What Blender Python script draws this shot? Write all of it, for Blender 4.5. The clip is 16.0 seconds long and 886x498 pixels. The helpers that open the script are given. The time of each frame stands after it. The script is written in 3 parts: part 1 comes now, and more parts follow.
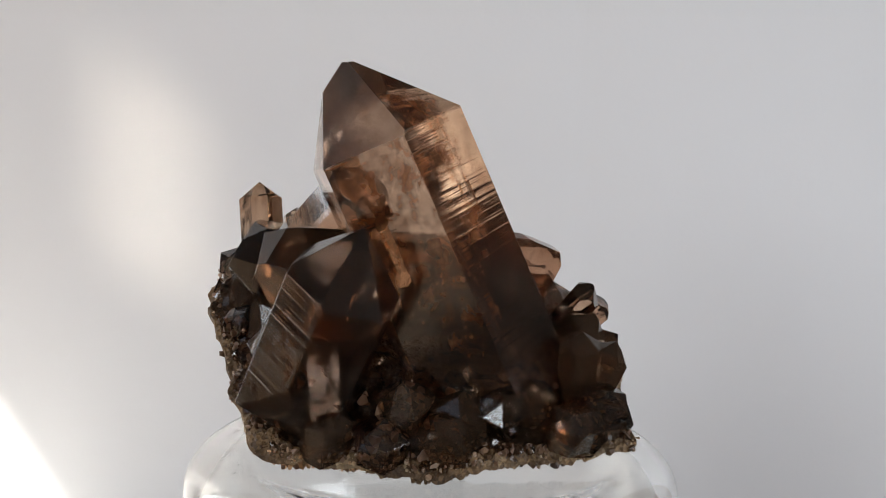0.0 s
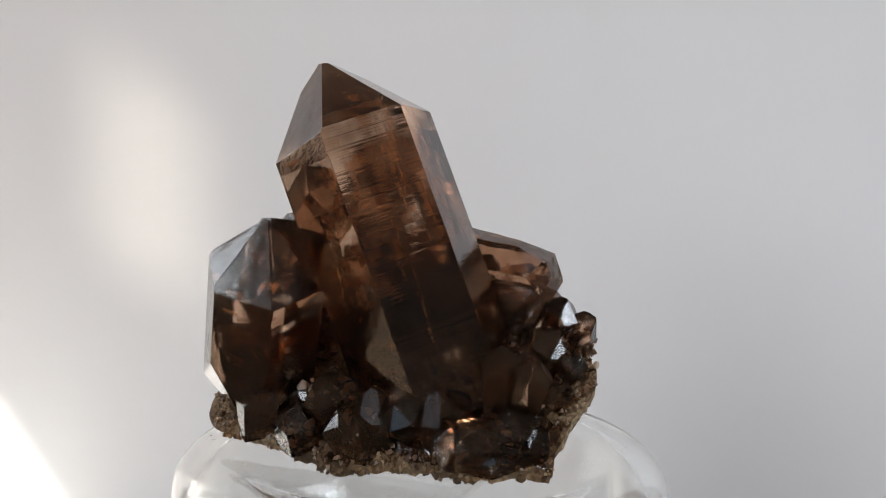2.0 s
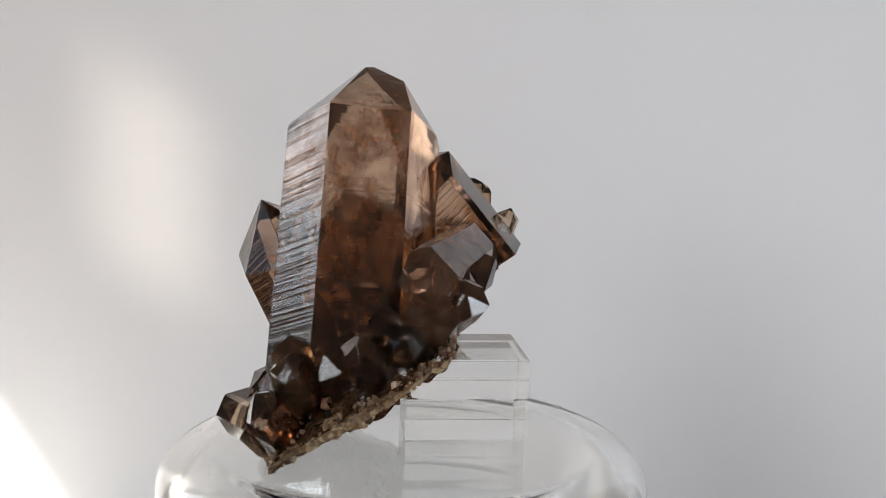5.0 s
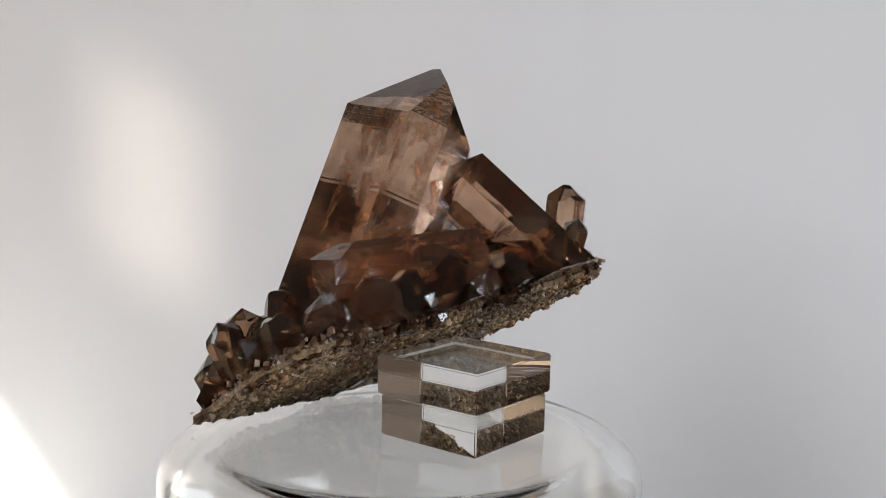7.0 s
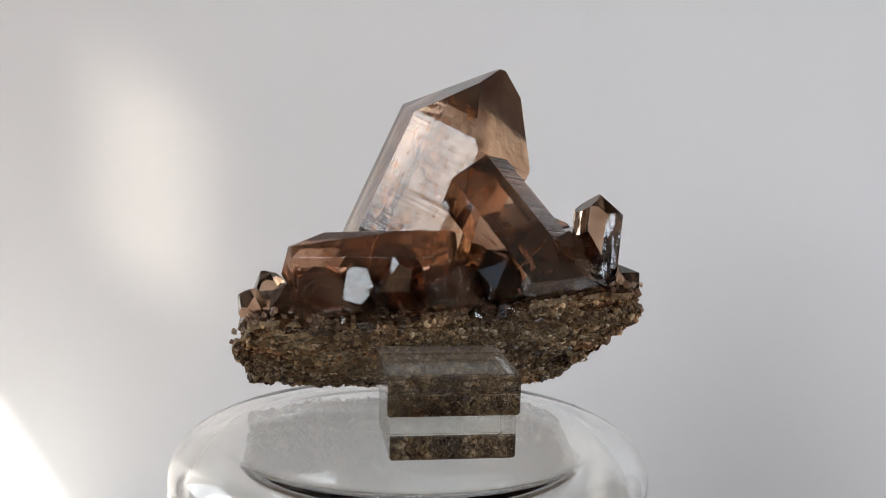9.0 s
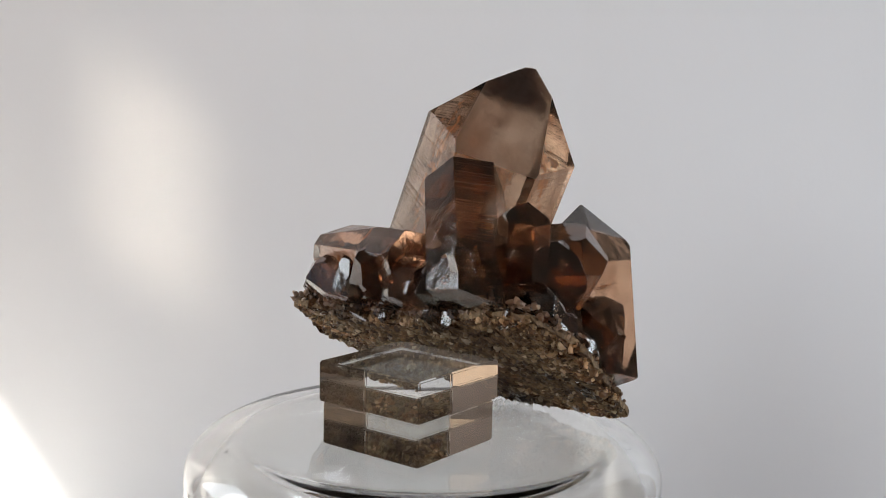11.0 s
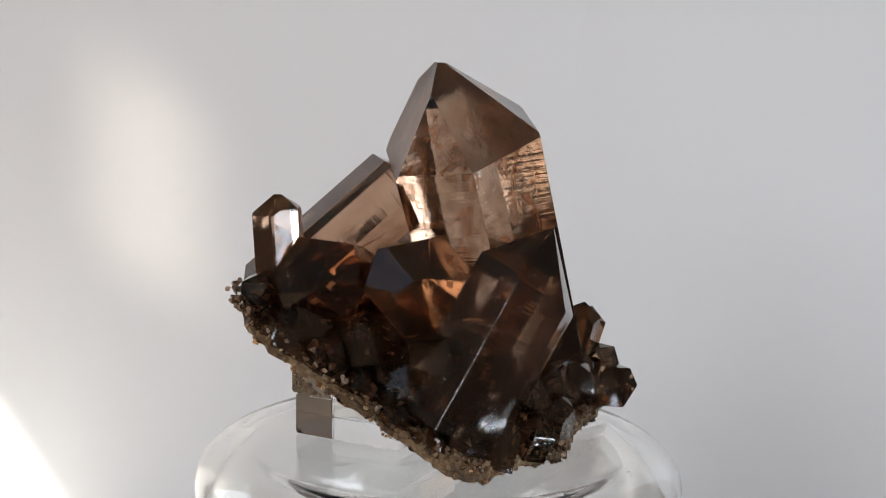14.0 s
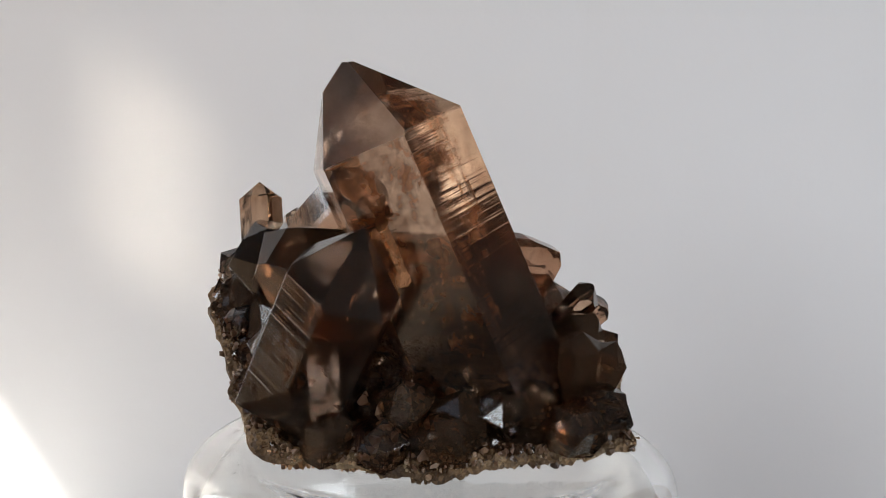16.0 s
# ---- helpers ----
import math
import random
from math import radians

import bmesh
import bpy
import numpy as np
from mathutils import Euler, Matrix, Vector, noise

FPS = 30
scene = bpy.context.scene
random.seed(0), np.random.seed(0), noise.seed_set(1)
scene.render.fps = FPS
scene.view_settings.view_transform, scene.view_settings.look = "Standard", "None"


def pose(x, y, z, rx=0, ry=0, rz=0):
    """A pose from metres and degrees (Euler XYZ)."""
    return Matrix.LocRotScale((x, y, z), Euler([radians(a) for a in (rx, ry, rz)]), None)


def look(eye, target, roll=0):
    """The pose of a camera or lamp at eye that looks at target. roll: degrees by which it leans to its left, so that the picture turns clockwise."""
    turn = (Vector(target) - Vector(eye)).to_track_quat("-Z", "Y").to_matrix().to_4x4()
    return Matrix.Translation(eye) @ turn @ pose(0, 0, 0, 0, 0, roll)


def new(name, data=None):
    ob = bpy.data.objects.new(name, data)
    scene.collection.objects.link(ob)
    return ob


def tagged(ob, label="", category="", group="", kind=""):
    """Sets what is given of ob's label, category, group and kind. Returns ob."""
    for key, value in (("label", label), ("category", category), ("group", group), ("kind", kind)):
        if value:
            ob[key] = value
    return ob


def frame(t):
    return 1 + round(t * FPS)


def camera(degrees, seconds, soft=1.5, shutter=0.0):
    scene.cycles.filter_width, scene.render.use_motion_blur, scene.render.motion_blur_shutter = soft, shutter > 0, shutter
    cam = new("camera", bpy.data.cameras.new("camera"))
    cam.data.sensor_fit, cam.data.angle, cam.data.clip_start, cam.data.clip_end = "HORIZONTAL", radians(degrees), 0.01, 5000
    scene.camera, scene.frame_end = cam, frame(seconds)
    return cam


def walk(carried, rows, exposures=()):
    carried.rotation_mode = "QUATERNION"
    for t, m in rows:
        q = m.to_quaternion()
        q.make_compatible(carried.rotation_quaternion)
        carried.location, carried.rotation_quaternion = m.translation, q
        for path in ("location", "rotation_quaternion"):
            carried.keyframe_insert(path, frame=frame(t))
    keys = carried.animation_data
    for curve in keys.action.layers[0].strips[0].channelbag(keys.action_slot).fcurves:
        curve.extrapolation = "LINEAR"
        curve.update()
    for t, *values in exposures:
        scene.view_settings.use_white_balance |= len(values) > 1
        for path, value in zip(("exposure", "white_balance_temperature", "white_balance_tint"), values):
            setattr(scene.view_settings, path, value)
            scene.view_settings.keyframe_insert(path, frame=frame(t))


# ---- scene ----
# One turn of a loaded turntable before a fixed camera. z = 0 lies between the two stacked clear blocks.
cam = camera(44.4, 16.0, soft=0.6)
EYE = pose(0.0046, -0.26, 0.069, 82.507, 0, 0) @ pose(0, 0, 0, 0, 0, 1.25)
walk(cam, [(0.0, EYE), (16.0, EYE)])

# the turntable's turn, in degrees, every half second
TURN = (0, -7.8, -15.3, -23.2, -32.8, -42.9, -53.1, -63.7, -74.2, -85.0, -95.9, -106.8, -117.7, -128.7, -139.6,
        -150.7, -161.1, -171.7, -182.7, -193.7, -204.9, -216.4, -228.5, -240.9, -254.1, -267.7, -281.1, -294.5,
        -307.5, -320.4, -333.5, -347.4, -360)

# ---- light ----
world = bpy.data.worlds.new("room_light")
scene.world = world
world.use_nodes = True
wn = world.node_tree.nodes
sky = wn.new("ShaderNodeTexSky")
sky.sky_type, sky.sun_disc = "NISHITA", False
sky.sun_elevation, sky.sun_rotation = radians(46.6), radians(219.8)
world.node_tree.links.new(sky.outputs[0], wn["Background"].inputs[0])
wn["Background"].inputs[1].default_value = 0.05


def sun_lamp():
    d = bpy.data.lights.new("sun", "SUN")
    d.energy, d.angle, d.color = 5.0, radians(0.5), (1.0, 0.94, 0.84)
    ob = new("sun", d)
    ob.matrix_world = look((-1.0, -1.2, 1.654), (0, 0, 0))
    return ob


def area_lamp(name, at, to, w, h, watts, colour, spread=180):
    d = bpy.data.lights.new(name, "AREA")
    d.shape, d.size, d.size_y, d.energy, d.color, d.spread = "RECTANGLE", w, h, watts, colour, radians(spread)
    ob = new(name, d)
    ob.matrix_world = look(at, to)
    return ob


sun_lamp()
area_lamp("small_window_light", (-1.19, 0.43, 0.56), (0.0, 0.43, 0.56), 0.52, 0.78, 3.3, (0.90, 0.945, 1.0))
area_lamp("large_window_light", (-1.19, -2.05, 0.86), (0.0, -2.05, 0.86), 1.2, 1.15, 17.5, (0.93, 0.96, 0.985))
# narrow added lamp, no real source: puts the soft upright glow on the backdrop
area_lamp("backdrop_glow_light", (-1.18, -0.42, 0.75), (-0.147, 0.30, 0.026), 0.010, 0.09, 0.0031, (1.0, 0.90, 0.74), 2.3)
area_lamp("east_window_light", (1.61, -0.83, -0.13), (0.4, -0.83, -0.13), 1.04, 0.62, 12.4, (0.84, 0.905, 1.0))
scene.view_settings.exposure = 1.0


# ---- materials ----
def nodes_of(name):
    m = bpy.data.materials.new(name)
    m.use_nodes = True
    nt = m.node_tree
    return m, nt, nt.nodes["Principled BSDF"]


def ramp(nt, fac, stops):
    r = nt.nodes.new("ShaderNodeValToRGB")
    r.color_ramp.elements[0].position, r.color_ramp.elements[0].color = stops[0][0], (*stops[0][1], 1)
    r.color_ramp.elements[1].position, r.color_ramp.elements[1].color = stops[-1][0], (*stops[-1][1], 1)
    for p, c in stops[1:-1]:
        e = r.color_ramp.elements.new(p)
        e.color = (*c, 1)
    nt.links.new(fac, r.inputs[0])
    return r.outputs[0]


def tex(nt, kind, coords, scale, detail=4.0, stretch=(1, 1, 1)):
    mp = nt.nodes.new("ShaderNodeMapping")
    mp.inputs["Scale"].default_value = stretch
    nt.links.new(coords, mp.inputs[0])
    n = nt.nodes.new("ShaderNodeTex" + kind)
    n.inputs["Scale"].default_value = scale
    if kind == "Noise":
        n.inputs["Detail"].default_value = detail
    nt.links.new(mp.outputs[0], n.inputs["Vector"])
    return n.outputs[0]


def bump(nt, height, strength, distance, normal=None):
    b = nt.nodes.new("ShaderNodeBump")
    b.inputs["Strength"].default_value, b.inputs["Distance"].default_value = strength, distance
    nt.links.new(height, b.inputs["Height"])
    if normal is not None:
        nt.links.new(normal, b.inputs["Normal"])
    return b.outputs[0]


def obj_coords(nt):
    return nt.nodes.new("ShaderNodeTexCoord").outputs["Object"]


def quartz(name, light, dark, rough=0.03, grooves=0.0, pits=0.05, clarity=1.0, ior=1.54):
    m, nt, p = nodes_of(name)
    co = obj_coords(nt)
    cloud = tex(nt, "Noise", co, 55, 8)
    cloud_two = tex(nt, "Noise", co, 240, 6, (1, 1, 0.5))
    both = nt.nodes.new("ShaderNodeMath")
    both.operation = "MULTIPLY_ADD"
    nt.links.new(cloud_two, both.inputs[0])
    both.inputs[1].default_value = 0.35
    nt.links.new(cloud, both.inputs[2])
    nt.links.new(ramp(nt, both.outputs[0], ((0.51, dark), (0.80, light))), p.inputs["Base Color"])
    p.inputs["Transmission Weight"].default_value = clarity
    p.inputs["IOR"].default_value = ior
    p.inputs["Roughness"].default_value = rough
    lines = ramp(nt, tex(nt, "Noise", co, 60, 3, (0.12, 0.12, 13)), ((0.38, (0, 0, 0)), (0.47, (0.75, 0.75, 0.75)), (0.64, (1, 1, 1))))
    hair = tex(nt, "Noise", co, 60, 2, (0.25, 0.25, 42))
    fine = tex(nt, "Noise", co, 500, 3)
    wavy = tex(nt, "Noise", co, 120, 2)
    n1 = bump(nt, wavy, 0.03 if grooves > 0.2 else 0.10, 0.0012)
    if grooves:
        n1 = bump(nt, hair, grooves * 0.6, 0.0005, bump(nt, lines, grooves, 0.0008, n1))
    nt.links.new(bump(nt, fine, pits, 0.0006, n1), p.inputs["Normal"])
    return m


def rock_material():
    m, nt, p = nodes_of("granite_rock")
    co = obj_coords(nt)
    big = tex(nt, "Noise", co, 60, 6)
    nt.links.new(ramp(nt, big, ((0.3, (0.06, 0.035, 0.018)), (0.5, (0.25, 0.16, 0.08)), (0.7, (0.42, 0.34, 0.22)))), p.inputs["Base Color"])
    cells = nt.nodes.new("ShaderNodeTexVoronoi")
    cells.inputs["Scale"].default_value = 900
    nt.links.new(co, cells.inputs["Vector"])
    grain = nt.nodes.new("ShaderNodeMix")
    grain.data_type, grain.blend_type = "RGBA", "MULTIPLY"
    grain.inputs[0].default_value = 0.75
    nt.links.new(p.inputs["Base Color"].links[0].from_socket, grain.inputs[6])
    nt.links.new(ramp(nt, cells.outputs["Color"], ((0.15, (0.22, 0.16, 0.11)), (0.8, (1.0, 0.95, 0.86)))), grain.inputs[7])
    nt.links.new(grain.outputs[2], p.inputs["Base Color"])
    p.inputs["Roughness"].default_value = 0.7
    n1 = bump(nt, cells.outputs["Distance"], 0.7, 0.0012)
    nt.links.new(bump(nt, tex(nt, "Noise", co, 1500, 4), 0.5, 0.0006, n1), p.inputs["Normal"])
    return m


def clear(name, colour, ior, rough=0.0):
    m, nt, p = nodes_of(name)
    p.inputs["Base Color"].default_value = (*colour, 1)
    p.inputs["Transmission Weight"].default_value = 1.0
    p.inputs["IOR"].default_value, p.inputs["Roughness"].default_value = ior, rough
    return m


def paper_material(name, colour, bump_strength=0.1):
    m, nt, p = nodes_of(name)
    co = obj_coords(nt)
    tone = tex(nt, "Noise", co, 3, 3)
    lo = tuple(c * 0.97 for c in colour)
    nt.links.new(ramp(nt, tone, ((0.3, lo), (0.7, colour))), p.inputs["Base Color"])
    p.inputs["Roughness"].default_value = 0.8
    nt.links.new(bump(nt, tex(nt, "Noise", co, 400, 4), bump_strength, 0.0005), p.inputs["Normal"])
    return m


def veil_material():
    m, nt, p = nodes_of("inner_fracture_veil")
    co = obj_coords(nt)
    p = nt.nodes.new("ShaderNodeBsdfTranslucent")
    p.inputs["Color"].default_value = (0.85, 0.46, 0.25, 1)
    clear_part = nt.nodes.new("ShaderNodeBsdfTransparent")
    mix = nt.nodes.new("ShaderNodeMixShader")
    r = ramp(nt, tex(nt, "Noise", co, 240, 10), ((0.44, (0, 0, 0)), (0.72, (0.8, 0.8, 0.8))))
    nt.links.new(r, mix.inputs[0])
    nt.links.new(clear_part.outputs[0], mix.inputs[1])
    nt.links.new(p.outputs[0], mix.inputs[2])
    nt.links.new(mix.outputs[0], nt.nodes["Material Output"].inputs[0])
    return m


def grain_material():
    """Loose-looking feldspar and quartz grains: each grain has its own tint."""
    m, nt, p = nodes_of("rock_grains")
    g = nt.nodes.new("ShaderNodeNewGeometry")
    patch = nt.nodes.new("ShaderNodeMix")
    patch.data_type, patch.blend_type = "RGBA", "MULTIPLY"
    patch.inputs[0].default_value = 0.8
    stain = ramp(nt, tex(nt, "Noise", obj_coords(nt), 48, 6), ((0.38, (0.30, 0.24, 0.19)), (0.5, (0.85, 0.80, 0.72)), (0.62, (1.25, 0.86, 0.58)), (0.72, (1.1, 1.1, 1.0))))
    nt.links.new(stain, patch.inputs[7])
    nt.links.new(patch.outputs[2], p.inputs["Base Color"])
    nt.links.new(ramp(nt, g.outputs["Random Per Island"], ((0.0, (0.04, 0.020, 0.010)), (0.45, (0.22, 0.125, 0.055)), (0.8, (0.42, 0.29, 0.15)), (1.0, (0.74, 0.63, 0.44)))), patch.inputs[6])
    p.inputs["Roughness"].default_value = 0.45
    p.inputs["Transmission Weight"].default_value = 0.25
    nt.links.new(bump(nt, tex(nt, "Noise", obj_coords(nt), 1500, 3), 0.4, 0.0004), p.inputs["Normal"])
    return m


def chip_material():
    """Broken quartz bits of the crust: every bit has its own depth of brown."""
    m, nt, p = nodes_of("quartz_chips")
    g = nt.nodes.new("ShaderNodeNewGeometry")
    nt.links.new(ramp(nt, g.outputs["Random Per Island"], ((0.0, (0.13, 0.07, 0.036)), (0.5, (0.34, 0.20, 0.12)), (0.9, (0.52, 0.35, 0.22)), (1.0, (0.62, 0.50, 0.37)))), p.inputs["Base Color"])
    p.inputs["Roughness"].default_value = 0.32
    p.inputs["IOR"].default_value = 1.5
    p.inputs["Transmission Weight"].default_value = 0.5
    co = obj_coords(nt)
    nt.links.new(bump(nt, tex(nt, "Noise", co, 1100, 3), 0.18, 0.0004), p.inputs["Normal"])
    return m


QUARTZ = quartz("smoky_quartz", (0.66, 0.45, 0.31), (0.17, 0.075, 0.032), 0.05)
STRIATED = quartz("striated_smoky_quartz", (0.66, 0.45, 0.31), (0.16, 0.065, 0.028), 0.12, 0.31, 0.0)
FINE_STRIATED = quartz("faintly_striated_smoky_quartz", (0.66, 0.45, 0.31), (0.19, 0.075, 0.032), 0.06, 0.10, 0.02)
FROSTED = quartz("frosted_smoky_quartz", (0.55, 0.40, 0.28), (0.22, 0.11, 0.05), 0.32, 0.0, 0.40)
DARK_QUARTZ = quartz("dark_smoky_quartz", (0.40, 0.235, 0.135), (0.13, 0.060, 0.026), 0.09, 0.0, 0.10, 0.95, 1.43)
BROKEN = quartz("broken_reddish_quartz", (0.64, 0.38, 0.245), (0.27, 0.12, 0.06), 0.08, 0.0, 0.12, 0.92, 1.45)
SMOKY = quartz("deep_smoky_quartz", (0.73, 0.48, 0.33), (0.28, 0.13, 0.065), 0.13)
RED_QUARTZ = quartz("reddish_smoky_quartz", (0.62, 0.39, 0.26), (0.22, 0.090, 0.042), 0.08)
PALE_QUARTZ = quartz("pale_smoky_quartz", (0.78, 0.58, 0.42), (0.46, 0.26, 0.14), 0.10)
VEIL = veil_material()
GRAINS = grain_material()
CHIPS = chip_material()
ROCK = rock_material()
ACRYLIC = clear("clear_acrylic", (0.98, 0.98, 0.96), 1.49)
JAR_GLASS = clear("jar_glass", (0.955, 0.96, 0.945), 1.5)
SCUFF = paper_material("grey_scuffs", (0.12, 0.12, 0.11))
PAPER = paper_material("white_paper", (0.80, 0.80, 0.80))
WALL = paper_material("wall_paint", (0.36, 0.29, 0.24))
FLOOR = paper_material("dark_floor", (0.10, 0.07, 0.05))
TABLE = paper_material("table_wood", (0.22, 0.145, 0.09))


# ---- mesh helpers ----
def mesh_object(name, bm, material):
    me = bpy.data.meshes.new(name)
    bm.to_mesh(me)
    bm.free()
    me.materials.append(material)
    return new(name, me)


def part(name, bm, material, parent, label="", at=None):
    ob = mesh_object(name, bm, material)
    ob.parent = parent
    if at is not None:
        ob.matrix_basis = at
    return tagged(ob, label) if label else ob


def box(x0, y0, z0, x1, y1, z1, bevel=0.0):
    bm = bmesh.new()
    bmesh.ops.create_cube(bm, size=1)
    for v in bm.verts:
        v.co = ((x0 + x1) / 2 + v.co.x * (x1 - x0), (y0 + y1) / 2 + v.co.y * (y1 - y0), (z0 + z1) / 2 + v.co.z * (z1 - z0))
    if bevel:
        bmesh.ops.bevel(bm, geom=bm.edges[:], offset=bevel, segments=2, affect="EDGES")
    return bm


def revolve(profile, steps=320):
    bm = bmesh.new()
    rings = []
    for r, z in profile:
        if r == 0:
            rings.append([bm.verts.new((0, 0, z))])
        else:
            rings.append([bm.verts.new((r * math.cos(2 * math.pi * i / steps), r * math.sin(2 * math.pi * i / steps), z)) for i in range(steps)])
    for a, b in zip(rings, rings[1:]):
        for i in range(steps):
            j = (i + 1) % steps
            if len(a) == 1:
                bm.faces.new((a[0], b[i], b[j]))
            elif len(b) == 1:
                bm.faces.new((a[i], b[0], a[j]))
            else:
                bm.faces.new((a[i], b[i], b[j], a[j]))
    bmesh.ops.recalc_face_normals(bm, faces=bm.faces[:])
    for f in bm.faces:
        f.smooth = True
    return bm


# ---- setting ----
def paper_backdrop():
    """A sheet of paper with slow waves and two faint upright creases."""
    bm = bmesh.new()
    nx, nz = 130, 50
    x0, x1, z0, z1 = -0.46, 0.34, -0.165, 0.36
    sheets = []
    for back in (0.0, 0.0015):
        rows = []
        for i in range(nx + 1):
            x = x0 + (x1 - x0) * i / nx
            col = []
            for j in range(nz + 1):
                z = z0 + (z1 - z0) * j / nz
                y = 0.30 + 0.0012 * noise.noise((x * 5, z * 3, 2.0)) + 0.0003 * noise.noise((x * 22, z * 9, 7.0))
                for cx, depth, lean in ((-0.072, 0.0006, 0.03), (0.078, 0.0008, -0.05)):
                    y += depth * math.exp(-((x - cx - lean * z) / 0.006) ** 2)
                col.append(bm.verts.new((x, y + back, z)))
            rows.append(col)
        sheets.append(rows)
    for k, rows in enumerate(sheets):
        for i in range(nx):
            for j in range(nz):
                q = (rows[i][j], rows[i + 1][j], rows[i + 1][j + 1], rows[i][j + 1])
                f = bm.faces.new(q if k == 0 else q[::-1])
                f.smooth = True
    return bm


def setting():
    def s(name, bm, mat, label, cat):
        tagged(mesh_object(name, bm, mat), label, cat, kind="structure")
    s("backdrop", paper_backdrop(), PAPER, "plain white paper backdrop standing behind the turntable", "backdrop")
    s("table", box(-0.70, -0.55, -0.20, 0.80, 0.295, -0.17), TABLE, "brown table top under the glass jar", "table")
    s("paper_sheet", box(-0.50, 0.13, -0.169, 0.34, 0.296, -0.168), PAPER, "white paper sheet lying on the table", "paper")
    # unseen room, added and kept dark so the crystals refract dark surroundings
    s("floor", box(-1.3, -3.5, -0.95, 1.7, 1.3, -0.9), FLOOR, "unseen dark floor added to darken the reflections", "floor")
    s("ceiling", box(-1.3, -3.5, 1.75, 1.7, 1.3, 1.80), WALL, "unseen plain ceiling added to close the room", "ceiling")
    s("wall_north", box(-1.2, 1.22, -0.9, 1.62, 1.3, 1.75), WALL, "unseen plain wall added behind the backdrop", "wall")
    s("wall_south", box(-1.2, -3.48, -0.9, 1.62, -3.40, 1.75), WALL, "unseen plain wall added behind the camera", "wall")
    # unseen window walls, cut to shape the light: head of the west opening at 1.606 m, where the sun's edge on the
    # backdrop begins; a slot passes the glow lamp
    head = 1.606
    for y0, z0, y1, z1 in ((-3.40, -0.9, -2.70, 1.75), (-2.70, -0.9, -0.64, 0.25), (-2.70, head, -0.64, 1.75), (-0.64, -0.9, -0.45, 1.75), (-0.45, -0.9, -0.39, 0.60),
                           (-0.45, 0.90, -0.39, 1.75), (-0.39, -0.9, 0.16, 1.75), (0.16, -0.9, 0.70, 0.16), (0.16, 0.96, 0.70, 1.75), (0.70, -0.9, 1.22, 1.75)):
        s("wall_west", box(-1.26, y0, z0, -1.2, y1, z1), WALL, "unseen window wall added to shape the incoming light", "wall")
    for y0, z0, y1, z1 in ((-3.40, -0.9, -1.38, 1.75), (-0.28, -0.9, 1.22, 1.75), (-1.38, -0.9, -0.28, -0.46), (-1.38, 0.20, -0.28, 1.75)):
        s("wall_east", box(1.62, y0, z0, 1.7, y1, z1), WALL, "unseen window wall added to shape the incoming light", "wall")


# ---- glass jar ----
def glass_jar():
    ob = tagged(new("glass_jar"), "upturned clear glass jar with a rounded shoulder, turning", "jar")
    R, top, low = 0.0591, -0.0102, -0.17
    out = [(0, top), (0.030, top), (0.0455, top - 0.0003)]
    out += [(0.0455 + 0.0136 * math.sin(a), top - 0.0103 + 0.0100 * math.cos(a)) for a in [math.pi / 2 * i / 28 for i in range(1, 29)]]
    out += [(R, -0.06), (R, low)]
    inner = [(0.0540, low), (0.0540, -0.04)]
    inner += [(0.0450 + 0.0090 * math.cos(a), -0.0255 + 0.0085 * math.sin(a)) for a in [math.pi / 2 * i / 24 for i in range(0, 25)]]
    inner += [(0.034, -0.0165), (0, -0.0160)]
    body = part("jar_body", revolve(out + inner), JAR_GLASS, ob, at=pose(0.0029, -0.0037, 0))
    # fine scratches worn into the shoulder
    rnd = random.Random(3)
    bm = bmesh.new()
    for i in range(46):
        a = rnd.choice((0.3, 1.5, 2.3, 3.6, 4.6, 5.6)) + rnd.uniform(-0.22, 0.22)
        r = rnd.uniform(0.0485, 0.0515)
        z = top - 0.0103 + 0.0100 * math.sqrt(max(0, 1 - ((r - 0.0455) / 0.0136) ** 2)) + 0.00004
        m = Matrix.Translation((r * math.cos(a), r * math.sin(a), z)) @ pose(0, 0, 0, 0, 0, rnd.uniform(0, 180)) @ Matrix.Diagonal((rnd.uniform(0.0003, 0.0012), 0.00007, 0.00006, 1))
        bmesh.ops.create_cube(bm, size=1, matrix=m)
    tagged(part("scratch_marks", bm, SCUFF, body, "fine grey scratches on the shoulder"), kind="stuff")
    return ob


# ---- clear blocks ----
def clear_block(side, z0, z1, turn, x, y, label):
    ob = tagged(new("acrylic_block"), label, "acrylic block", "stacked clear blocks")
    h = side / 2
    part("block_body", box(-h, -h, z0, h, h, z1, 0.0004), ACRYLIC, ob, at=pose(x, y, 0, 0, 0, turn))
    return ob


# ---- quartz cluster ----
PRISM = [radians(60 * k) for k in range(6)]


def shave(bm, co, no):
    """Cut a convex block with a plane and close the cut."""
    r = bmesh.ops.bisect_plane(bm, geom=bm.verts[:] + bm.edges[:] + bm.faces[:], dist=1e-7, plane_co=co, plane_no=no, clear_outer=True)
    edges = [e for e in r["geom_cut"] if isinstance(e, bmesh.types.BMEdge)]
    if edges:
        bmesh.ops.contextual_create(bm, geom=edges)


